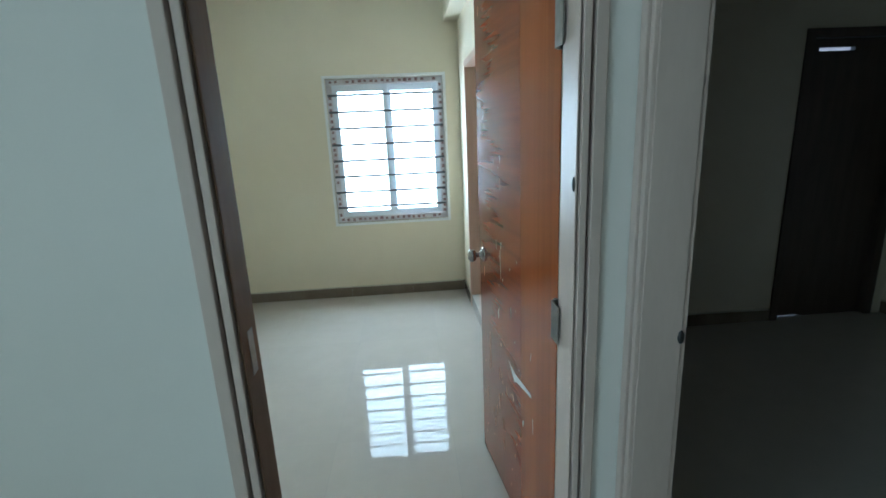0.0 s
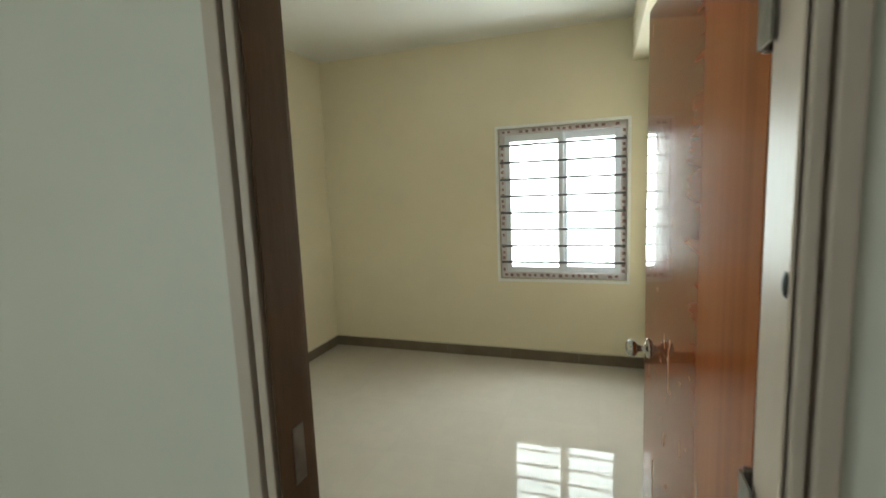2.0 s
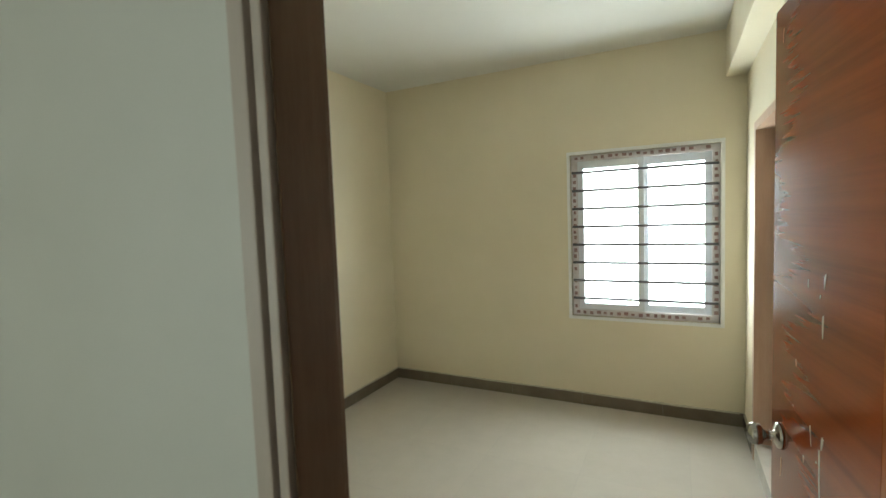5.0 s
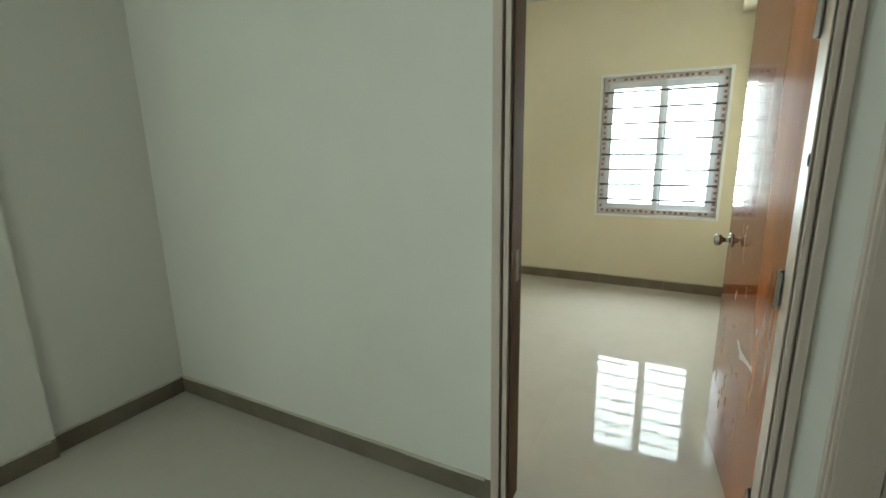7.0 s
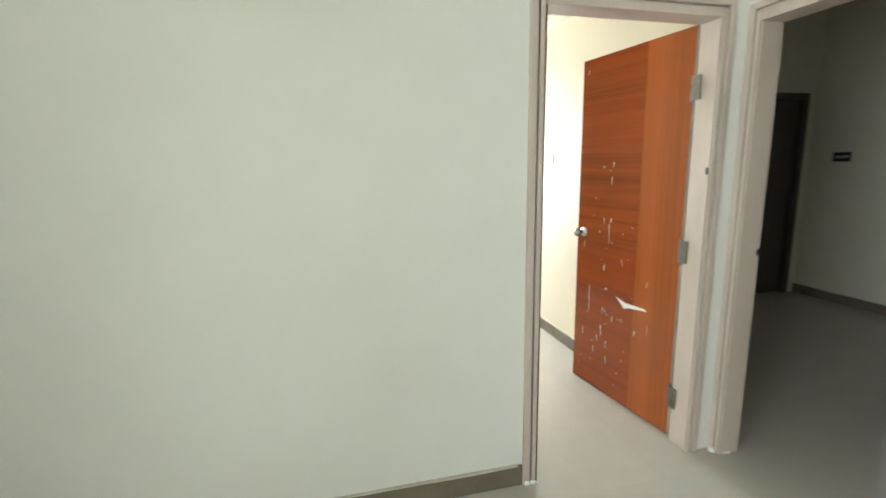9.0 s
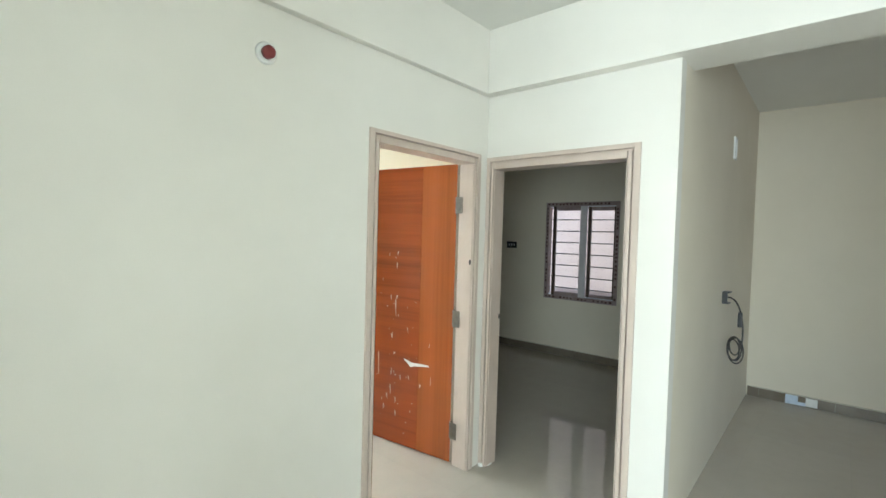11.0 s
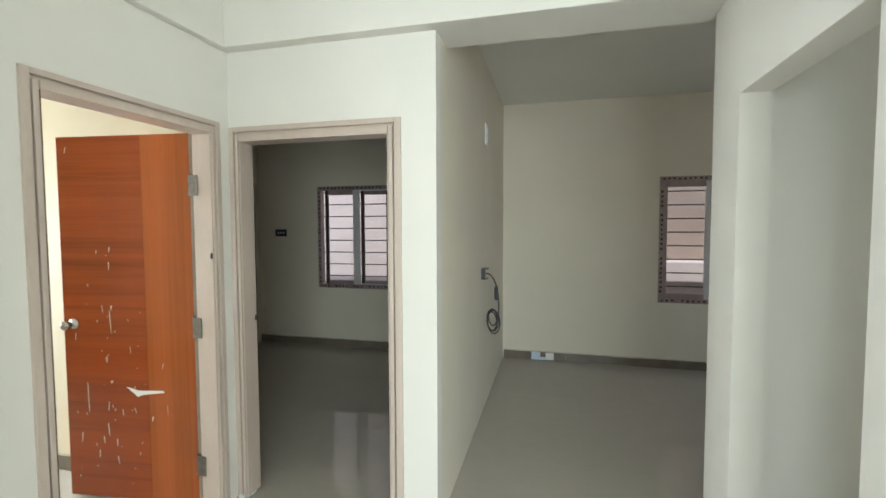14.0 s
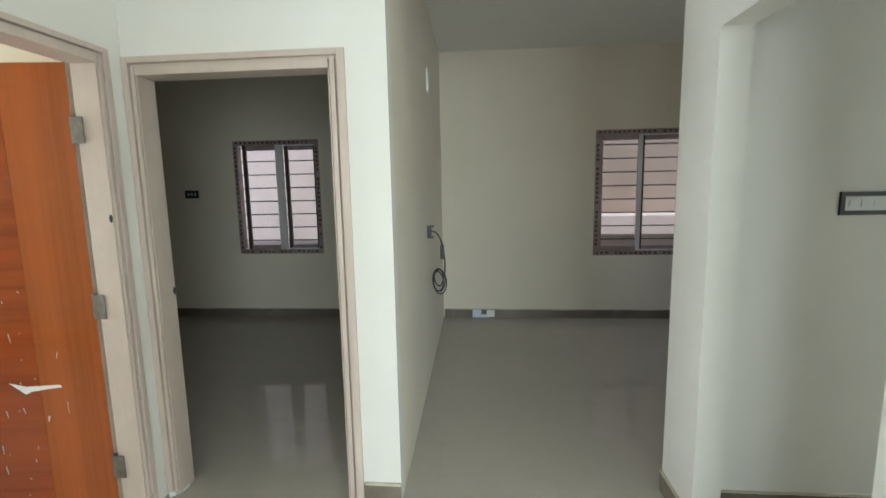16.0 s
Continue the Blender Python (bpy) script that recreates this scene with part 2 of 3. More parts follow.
# unseen wall; the opening is there for the north-west fill
setting("wall_living_north", wall_along("x", -5.0, -1.62, 0.85, 1.0, CEIL, [(-4.5, -2.1, 0.7, 2.2)]), PAINT_HALL, "unseen cream white wall, opened for the hall fill light", "wall")
# unseen wall with the opening assumed for the hall's west light
setting("wall_living_west", wall_along("y", -3.5, 1.0, -5.15, -5.0, CEIL, [(-2.85, 0.05, 0.02, 2.28)]), PAINT_HALL, "plain cream white wall with an assumed, unseen balcony opening", "wall")
setting("wall_living_south", wall_along("x", -5.0, 1.62, -3.62, -3.5, CEIL), PAINT_HALL, "plain cream white wall", "wall")
setting("wall_bedroom_west", wall_along("y", 2.065, 5.275, -1.52, -1.37, CEIL), PAINT_BED, "warm cream bedroom wall with two wiring boxes", "wall")
setting("wall_bedroom_north", wall_along("x", -1.52, 1.735, 5.275, 5.425, CEIL, [(0.362, 1.408, 0.738, 2.037)]), PAINT_BED, "warm cream bedroom wall round the bright window", "wall")
setting("wall_bedroom_east", wall_along("y", 2.065, 5.275, 1.56, 1.735, CEIL, [(3.98, 4.84, 0, 2.08)]), PAINT_BED, "warm cream bedroom wall with a narrow doorway", "wall")
setting("wall_bedroom_south_face", wall_along("x", -1.37, 1.56, 2.069, 2.075, BED_CEIL, [(0.54, 1.52, 0, 2.115)]), PAINT_BED, "warm cream paint on the door wall inside the bedroom", "wall")
bm = bmesh.new()
low = [(1.675, 0.757), (4.715, 0.81), (4.715, 0.90), (1.675, 0.90)]
under, over = [[bm.verts.new((x, y, z)) for x, y in low] for z in (0, CEIL)]
bm.faces.new(under[::-1]), bm.faces.new(over)
for k in range(4):
    bm.faces.new((under[k], under[(k + 1) % 4], over[(k + 1) % 4], over[k]))
setting("wall_alcove_north", bm, PAINT_SIDE, "cream white wall with loose wiring in the side room", "wall")
setting("wall_east", wall_along("y", -3.62, 4.2, 4.715, 4.865, CEIL, [(-1.91, -0.848, 0.713, 2.056), (2.185, 3.185, 0.755, 2.045)]), PAINT_SIDE, "cream white outer wall with two grilled windows", "wall")
# unseen wall; its opening only lets the side room fill in
setting("wall_side_room_south", wall_along("x", 1.757, 4.715, -3.62, -3.5, CEIL, [(2.4, 4.0, 0.8, 2.1)]), PAINT_SIDE, "unseen cream white wall, opened for the side room fill light", "wall")
setting("wall_dark_room_north", wall_along("x", 1.735, 4.715, 4.05, 4.2, CEIL, [(3.78, 4.62, 0, 2.10)]), PAINT_SIDE, "cream white wall of the dark room", "wall")
setting("ceiling", boxes(((-5.15, -3.62, CEIL), (4.865, 2.065, CEIL + 0.15)), ((1.735, 2.065, CEIL), (4.865, 4.2, CEIL + 0.15))), PAINT_CEILING, "flat white painted ceiling", "ceiling")
setting("ceiling_bedroom", boxes(((-1.37, 2.075, BED_CEIL), (1.56, 5.275, CEIL + 0.15)), ((-1.52, 2.065, CEIL + 0.002), (1.735, 5.425, CEIL + 0.15))), PAINT_CEILING, "flat cream white bedroom ceiling", "ceiling")
setting("beam_room_divide", boxes(((1.506, -0.511, BEAM), (1.83, 1.9, CEIL)), ((1.585, 1.9, BEAM), (1.735, 2.065, CEIL)), bevel=0.006), PAINT_HALL, "deep painted concrete beam over the doorway wall", "beam")
setting("beam_over_bedroom_door", boxes(((-1.47, 1.9, BEAM), (1.585, 1.945, CEIL)), bevel=0.006), PAINT_HALL, "shallow painted beam over the bedroom wall", "beam")
setting("beam_bedroom", boxes(((1.435, 2.075, 2.475), (1.56, 5.275, BED_CEIL)), bevel=0.006), PAINT_BED, "warm cream beam along the bedroom ceiling", "beam")

# ground and the neighbour's house outside
bm = bmesh.new()
bmesh.ops.create_grid(bm, x_segments=2, y_segments=2, size=400)
bmesh.ops.translate(bm, verts=bm.verts, vec=(0, 0, -0.5))
setting("ground", bm, GROUND, "dusty bare ground round the house", "ground")
house = thing("neighbour_house", pose(0, 0, -0.5), "pinkish rendered neighbouring house close to the windows", "house")
part("wall", boxes(((6.1, 1.4, 0), (9, 9, 6.5)), bevel=0.02), FACADE_PINK, house, "pinkish white rendered wall")
part("wall", boxes(((6.6, -9, 0), (9, 1.4, 6.5)), bevel=0.02), FACADE_BROWN, house, "brownish beige rendered wall")
part("ledge", boxes(((6.1, -9, 1.28), (6.6, 1.4, 1.55)), bevel=0.015), FACADE_PINK, house, "pale projecting ledge")
part("lower_wall", boxes(((6.3, -9, 0), (6.6, 1.4, 1.28)), bevel=0.01), FACADE_PINK, house, "pale lower wall")
part("roof", boxes(((6.0, -9.1, 6.5), (9.1, 9.1, 6.65)), bevel=0.02), FACADE_PINK, house)


# ---- doors ----
def casing(axis, outer0, outer1, front, depth, head, inner0, inner1, inner_head, strike="", jamb=None):
    """A moulded door casing: an outer bead, a groove and an inner step on each side and over the head, and a reveal."""
    def bar(name, lo_u, hi_u, z0, z1, d0, d1, material, bevel=0.003):
        lo, hi = ((lo_u, front + d0, z0), (hi_u, front + d1, z1)) if axis == "x" else ((front + d0, lo_u, z0), (front + d1, hi_u, z1))
        return lo, hi

    frame_ob = thing("door_frame", pose(0, 0, 0), "pinkish beige painted wooden door frame with grooved moulding", "door frame", "door frames in the hall")

    def strip(name, spans, material=FRAME_PAINT, bevel=0.003):
        part(name, boxes(*[bar(name, *s, material) for s in spans], bevel=bevel), material, frame_ob)

    w0, w1, wh = inner0 - outer0, outer1 - inner1, head - inner_head
    for o, w, inner, s in ((outer0, w0, inner0, 1), (outer1, w1, inner1, -1)):
        span = lambda f, g: tuple(sorted((o + s * w * f, o + s * w * g)))
        strip("outer_bead", [(*span(0, 0.45), 0, head, 0, depth)])
        # with jamb set, the first side's groove and rebate carry shade as colour
        strip("groove", [(*span(0.45, 0.59), 0, head - wh * 0.34, 0.026, depth)], JAMB_AND_SHADE if jamb and s == 1 else FRAME_PAINT, bevel=0.001)
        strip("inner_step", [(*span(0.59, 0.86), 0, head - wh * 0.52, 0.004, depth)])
        strip("rebate", [(*span(0.86, 0.93), 0, head - wh * 0.80, 0.024, depth)], JAMB_AND_SHADE if jamb and s == 1 else FRAME_PAINT, bevel=0.001)
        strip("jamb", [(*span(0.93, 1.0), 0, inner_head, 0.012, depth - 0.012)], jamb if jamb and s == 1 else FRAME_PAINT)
    strip("head_bead", [(outer0 + w0 * 0.45, outer1 - w1 * 0.45, head - wh * 0.34, head, 0, depth)])
    strip("head_groove", [(outer0 + w0 * 0.59, outer1 - w1 * 0.59, head - wh * 0.52, head - wh * 0.34, 0.020, depth)], bevel=0.001)
    strip("head_step", [(outer0 + w0 * 0.93, outer1 - w1 * 0.93, inner_head, head - wh * 0.52, 0.004, depth)])
    return frame_ob


frame_1 = casing("x", 0.556, 1.502, 1.933, 0.132, 2.107, 0.630, 1.44, 2.04, jamb=JAMB_AND_SHADE)
frame_2 = casing("y", 0.938, 1.940, 1.573, 0.13, 2.095, 1.016, 1.880, 2.016)

# the open bedroom door; its own x runs from hinge to free edge, its face is y = 0 towards -y
HINGE, FREE = Vector((1.449, 2.09, 0)), Vector((1.352, 2.887, 0))
LEAF = (FREE - HINGE).length
turn = math.degrees(math.atan2(FREE.y - HINGE.y, FREE.x - HINGE.x))
leaf_ob = thing("bedroom_door", pose(HINGE.x, HINGE.y, 0, 0, 0, turn), "open reddish brown veneer door with dried paint spatter and a torn white patch", "door")
SPLIT = LEAF * 0.36
part("leaf_core", boxes(((0.0, -0.033, 0.008), (LEAF, -0.002, 2.05)), bevel=0.002), DOOR_EDGE, leaf_ob, "pale wooden door edge")
part("veneer_panel", boxes(((0.001, -0.002, 0.009), (SPLIT - 0.0006, 0.0, 2.049))), VENEER_UP, leaf_ob, "lighter orange brown upright grain")
part("veneer_panel", boxes(((SPLIT + 0.0006, -0.002, 0.009), (LEAF - 0.001, 0.0, 2.049))), VENEER_ACROSS, leaf_ob, "reddish brown grain running across")
part("back_panel", boxes(((0.001, -0.035, 0.009), (LEAF - 0.001, -0.033, 2.049))), VENEER_UP, leaf_ob)
for z in (0.24, 1.005, 1.77):
    hinge = part("hinge", boxes(((-0.004, 0.0, z - 0.055), (0.006, 0.006, z + 0.055)), ((-0.040, -0.004, z - 0.055), (-0.004, 0.001, z + 0.055)), bevel=0.001), DULL_STEEL, leaf_ob, "steel butt hinge")
    part("frame_plate", boxes(((-0.004, -0.03, -0.055), (0.0, 0.028, 0.055)), bevel=0.001), DULL_STEEL, hinge, m=leaf_ob.matrix_basis.inverted() @ pose(1.433, 2.055, z))
    part("knuckle", lathe([(0.0065, -0.057), (0.0075, -0.055), (0.0075, 0.055), (0.0065, 0.057)], 14), DULL_STEEL, hinge, m=pose(-0.004, 0.007, z))
for face, way in ((0.0, -90), (-0.035, 90)):
    knob = part("knob", smooth(lathe([(0.0, 0.0), (0.031, 0.0), (0.032, 0.004), (0.027, 0.009), (0.012, 0.012), (0.010, 0.030), (0.014, 0.036), (0.024, 0.042), (0.0275, 0.052), (0.026, 0.062), (0.018, 0.069), (0.001, 0.071)], 28)), STEEL, leaf_ob, "round steel door knob", pose(LEAF - 0.065, face, 1.005, way))
part("latch_plate", boxes(((LEAF, -0.029, 0.93), (LEAF + 0.0015, -0.006, 1.08)), bevel=0.0005), STEEL, leaf_ob)
rng = random.Random(5)


def fleck(u, z, w, h, lean=0.0):
    """A thin raised drip, widest below its top."""
    bm = bmesh.new()
    outline = [(-0.5, 0.42), (-0.25, 0.5), (0.3, 0.47), (0.5, 0.3), (0.3, -0.2), (0.12, -0.5), (-0.2, -0.46), (-0.38, 0.0)]
    lo = [bm.verts.new((u + w * a + lean * b, 0.0, z + h * b)) for a, b in outline]
    hi = [bm.verts.new((u + w * a * 0.8 + lean * b, 0.0009, z + h * b * 0.9)) for a, b in outline]
    n = len(outline)
    bm.faces.new(hi)
    for k in range(n):
        bm.faces.new((lo[k], lo[(k + 1) % n], hi[(k + 1) % n], hi[k]))
    return bm


SPOTS = [(0.666, 0.578, 0.014, 0.175), (0.51, 1.019, 0.012, 0.13), (0.545, 0.403, 0.015, 0.076), (0.506, 1.334, 0.02, 0.048), (0.541, 0.805, 0.024, 0.036), (0.716, 0.349, 0.012, 0.061), (0.269, 0.478, 0.024, 0.03), (0.495, 0.331, 0.014, 0.047), (0.609, 0.259, 0.014, 0.047), (0.491, 0.23, 0.014, 0.047), (0.501, 1.099, 0.02, 0.029), (0.539, 0.537, 0.01, 0.058), (0.515, 0.679, 0.034, 0.017), (0.451, 0.505, 0.014, 0.04), (0.5, 1.425, 0.017, 0.032), (0.576, 0.343, 0.012, 0.045), (0.556, 1.091, 0.01, 0.045), (0.667, 0.647, 0.01, 0.045), (0.392, 0.864, 0.008, 0.049), (0.374, 0.521, 0.012, 0.03), (0.732, 0.93, 0.007, 0.049), (0.748, 1.977, 0.01, 0.034), (0.196, 0.781, 0.01, 0.034), (0.176, 0.528, 0.005, 0.063)]
for u, z, w, h in SPOTS:
    part("paint_drip", fleck(u, z, w * rng.uniform(0.4, 0.65), h, rng.uniform(-0.008, 0.008)), SPATTER, leaf_ob)
for k in range(34):
    u, z, s = rng.gauss(0.5, 0.12), rng.uniform(0.12, 1.35) ** 1.15, rng.uniform(0.003, 0.006)
    part("paint_drip", fleck(min(max(u, 0.08), 0.74), z, s, s * rng.uniform(0.8, 3.5), rng.uniform(-0.004, 0.004)), SPATTER, leaf_ob)
bm = bmesh.new()
tear = [(0.425, 0.655), (0.39, 0.648), (0.35, 0.637), (0.27, 0.640), (0.20, 0.642), (0.19, 0.630), (0.26, 0.622), (0.33, 0.612), (0.355, 0.600), (0.385, 0.625)]
lo, hi = [[bm.verts.new((u, y, z)) for u, z in tear] for y in (0.0, 0.0012)]
bm.faces.new(hi)
for k in range(len(tear)):
    bm.faces.new((lo[k], lo[(k + 1) % len(tear)], hi[(k + 1) % len(tear)], hi[k]))
part("torn_patch", bm, SCAR_WHITE, leaf_ob, "torn white patch on the veneer")


def dab(m, sx, sy, sz, seed, parent):
    """A small uneven lump of plaster or paint."""
    bm = bmesh.new()
    bmesh.ops.create_icosphere(bm, subdivisions=2, radius=1.0)
    for v in bm.verts:
        v.co *= 1 + 0.35 * noise.noise(v.co * 1.7 + Vector((seed, 0, 0)))
        v.co = Vector((v.co.x * sx, v.co.y * sy, max(v.co.z, -0.05) * sz))
    return part("plaster_dab", smooth(bm), SCAR_WHITE, parent, m=m)


dab(pose(0.605, 1.935, 0.001), 0.020, 0.012, 0.012, 1, frame_1)
dab(pose(0.575, 1.930, 0.001), 0.014, 0.010, 0.018, 2, frame_1)
dab(pose(1.60, 1.90, 0.001), 0.022, 0.020, 0.030, 3, frame_2)
dab(pose(1.572, 1.915, 0.001), 0.014, 0.018, 0.018, 4, frame_2)
dab(pose(1.63, 1.885, 0.001), 0.030, 0.012, 0.010, 5, frame_2)
part("strike_plate", boxes(((0.6295, 1.985, 0.95), (0.6315, 2.02, 1.07)), bevel=0.0006), DULL_STEEL, frame_1, "dull steel strike plate")


def catch_bm():
    bm = bmesh.new()
    bmesh.ops.create_uvsphere(bm, u_segments=14, v_segments=8, radius=1.0)
    bmesh.ops.scale(bm, verts=bm.verts, vec=(0.005, 0.009, 0.018))
    return smooth(bm)


part("catch", catch_bm(), BLACK, frame_1, "black oval door catch", pose(1.4405, 1.957, 1.395))
part("catch", catch_bm(), BLACK, frame_2, "black oval door catch", pose(1.688, 1.8795, 1.02, 0, 0, 90))
# narrow door in the bedroom's east wall, and the dark one beyond
bath = thing("bath_door", pose(1.56, 0, 0), "closed pinkish wood-print door in a pale wooden frame", "door")
for y0, y1 in ((3.98, 4.03), (4.79, 4.84)):
    part("frame_post", boxes(((-0.012, y0, 0.0), (0.09, y1, 2.08)), bevel=0.003), PINK_DOOR, bath)
part("frame_head", boxes(((-0.012, 4.03, 2.03), (0.09, 4.79, 2.08)), bevel=0.003), PINK_DOOR, bath)
part("threshold", boxes(((-0.004, 4.03, 0.0), (0.17, 4.79, 0.11)), bevel=0.004), STONE, bath, "pale stone threshold")
part("leaf", boxes(((0.085, 4.032, 0.115), (0.115, 4.788, 2.028)), bevel=0.002), PINK_DOOR, bath)
part("handle", boxes(((0.040, 4.08, 0.985), (0.055, 4.19, 1.005)), ((0.055, 4.085, 0.987), (0.085, 4.10, 1.003)), ((0.079, 4.07, 0.90), (0.0845, 4.105, 1.07)), bevel=0.002), STEEL, bath, "dark steel lever handle")
dark = thing("dark_room_door", pose(0, 4.05, 0), "closed dark brown door at the far corner", "door")
for x0, x1 in ((3.78, 3.84), (4.56, 4.62)):
    part("frame_post", boxes(((x0, -0.014, 0.0), (x1, 0.10, 2.10)), bevel=0.003), DARK_DOOR, dark)
part("frame_head", boxes(((3.84, -0.014, 2.04), (4.56, 0.10, 2.10)), bevel=0.003), DARK_DOOR, dark)
part("leaf", boxes(((3.842, 0.04, 0.003), (3.88, 0.075, 0.014)), ((4.06, 0.04, 0.003), (4.558, 0.075, 0.014)), ((3.842, 0.04, 0.014), (4.558, 0.075, 1.96)), ((3.842, 0.04, 1.96), (3.92, 0.075, 1.985)), ((4.186, 0.04, 1.96), (4.558, 0.075, 1.985)), ((3.842, 0.04, 1.985), (4.558, 0.075, 2.038))), DARK_DOOR, dark, "dark leaf with a small vent slot")


# ---- windows ----
def tape_marks(start, end, across, width, face, upright):
    """A row of small printed blocks on protective tape, some of them rubbed away."""
    bm, at = bmesh.new(), start
    while at < end - 0.02:
        if mark_rng.random() < 0.86:
            size, c = mark_rng.uniform(0.022, 0.032), across + width * mark_rng.uniform(0.45, 0.58)
            w = width * mark_rng.uniform(0.18, 0.27)
            lo, hi = ((c - w, at), (c + w, at + size)) if upright else ((at, c - w), (at + size, c + w))
            box(bm, (lo[0], face - 0.0012, lo[1]), (hi[0], face + 0.0005, hi[1]))
        at += mark_rng.uniform(0.046, 0.056)
    return bm


mark_rng = random.Random(11)


def sliding_window(name, m, width, height, border, label, bars, sashes):
    """Its own x runs along the wall, y goes outwards, z up from the sill; origin at the lower corner, inner wall face at y = 0.
    bars: first height, spacing; sashes: (start, end, depth, first stile, last stile)."""
    win = thing(name, m, label, "window", "", "structure")
    t, tape, ink = 0.05, TAPE_PALE if border else TAPE, PRINT_PALE if border else PRINT
    if border:
        b = 0.026
        part("border", boxes(((-b, -0.004, -b), (width + b, 0.03, 0.0)), ((-b, -0.004, height), (width + b, 0.03, height + b)), ((-b, -0.004, 0), (0, 0.03, height)), ((width, -0.004, 0), (width + b, 0.03, height)), bevel=0.001), BORDER, win, "white painted border")
    y0, y1 = (0.035, 0.115) if border else (-0.006, 0.08)
    sill = part("sill_rail", boxes(((0, y0, 0), (width, y1, t)), bevel=0.003), tape, win)
    head = part("head_rail", boxes(((0, y0, height - t), (width, y1, height)), bevel=0.003), tape, win)
    part("tape_print", tape_marks(0.03, width - 0.03, 0, t, y0, False), ink, sill)
    part("tape_print", tape_marks(0.03, width - 0.03, height - t, t, y0, False), ink, head)
    for x in (0, width - t):
        side = part("side_rail", boxes(((x, y0, t), (x + t, y1, height - t)), bevel=0.003), tape, win)
        part("tape_print", tape_marks(t + 0.01, height - t - 0.01, x, t, y0, True), ink, side)
    part("track", boxes(((t, y0 + 0.035, t), (width - t, y0 + 0.041, t + 0.012)), ((t, y0 + 0.035, height - t - 0.012), (width - t, y0 + 0.041, height - t))), PROFILE, win)
    rail = PROFILE if border else tape
    for x0, x1, d, (w0, first), (w1, last) in sashes:
        sash = part("sash", boxes(((x0 + w0, y0 + d, t), (x1 - w1, y0 + d + 0.03, t + 0.05)), ((x0 + w0, y0 + d, height - t - 0.06), (x1 - w1, y0 + d + 0.03, height - t)), bevel=0.003), rail, win)
        part("stile", boxes(((x0, y0 + d, t), (x0 + w0, y0 + d + 0.03, height - t)), bevel=0.003), first, sash)
        part("stile", boxes(((x1 - w1, y0 + d, t), (x1, y0 + d + 0.03, height - t)), bevel=0.003), last, sash)
        pane = part("pane", boxes(((x0 + w0, y0 + d + 0.013, t + 0.05), (x1 - w1, y0 + d + 0.017, height - t - 0.06))), GLASS, sash)
        pane.visible_shadow = False
    radius = 0.0098 if border else 0.007
    for k in range(8):
        part("grille_bar", lathe([(radius, 0), (radius, width - 0.02)], 10), IRON if border else DARK_IRON, win, m=pose(0.01, y0 - 0.012 if border else y1 + 0.03, bars[0] + bars[1] * k, 0, 90))
    return win


PALE, DARK_STILE = (0.045, PROFILE), (0.042, DARK_DOOR)
sliding_window("window_1", pose(0.362, 5.275, 0.738), 1.046, 1.299, True, "bright sliding window with tape-marked frame and bar grille", (0.144, 0.145),
               [(0.05, 0.545, 0.006, PALE, PALE), (0.512, 0.996, 0.044, (0.06, PROFILE), PALE)])
sliding_window("window_2", pose(4.715, 3.185, 0.755, 0, 0, -90), 1.0, 1.29, False, "sliding window with brown tape-marked frame and bar grille", (0.146, 0.153),
               [(0.106, 0.575, 0.006, DARK_STILE, (0.085, STILE_GREY)), (0.58, 0.95, 0.044, DARK_STILE, (0.03, DARK_DOOR))])
sliding_window("window_3", pose(4.715, -0.848, 0.713, 0, 0, -90), 1.062, 1.343, False, "sliding window with brown tape-marked frame in the side room", (0.166, 0.147),
               [(0.05, 0.49, 0.006, (0.03, TAPE), (0.045, STILE_GREY)), (0.48, 1.012, 0.044, DARK_STILE, (0.03, DARK_DOOR))])


# ---- small things on walls and ceiling ----
def wiring_box(name, m, w, h, outer, inner, label, keys=0):
    """A shallow box on a wall; its own x runs along the wall, y = 0 is the wall, the room is towards -y."""
    ob = thing(name, m, label, "switch plate")
    e = 0.018 if h > 0.07 else 0.012
    part("rim", boxes(((-w / 2, -0.012, -h / 2), (w / 2, 0.0, -h / 2 + e)), ((-w / 2, -0.012, h / 2 - e), (w / 2, 0.0, h / 2)),
                      ((-w / 2, -0.012, -h / 2 + e), (-w / 2 + e, 0.0, h / 2 - e)), ((w / 2 - e, -0.012, -h / 2 + e), (w / 2, 0.0, h / 2 - e)), bevel=0.001), outer, ob)
    part("insert", boxes(((-w / 2 + e, -0.006, -h / 2 + e), (w / 2 - e, 0.0, h / 2 - e))), inner, ob)
    for k in range(keys):
        x = -w / 2 + e + (w - 2 * e) * (k + 0.5) / keys
        part("rocker", boxes(((x - 0.009, -0.010, -0.014), (x + 0.009, -0.006, 0.014)), bevel=0.001), STILE_GREY if inner is BLACK else inner, ob)
    return ob


wiring_box("wiring_box", pose(-1.37, 4.208, 2.301, 0, 0, 90), 0.09, 0.095, BLACK, WHITE_PLASTIC, "small square black-rimmed wiring box high on the wall")
wiring_box("socket_plate", pose(-1.37, 4.24, 0.925, 0, 0, 90), 0.21, 0.09, BLACK, WHITE_PLASTIC, "long black-rimmed socket plate low on the wall", 2)
wiring_box("switch_plate", pose(4.715, 3.72, 1.456, 0, 0, -90), 0.16, 0.09, BLACK, BLACK, "black switch plate beside the dark room window", 3)
wiring_box("switch_plate", pose(1.62, -1.22, 1.405, 0, 0, -90), 0.23, 0.095, BLACK, WHITE_PLASTIC, "black-rimmed switch plate on the passage wall", 4)
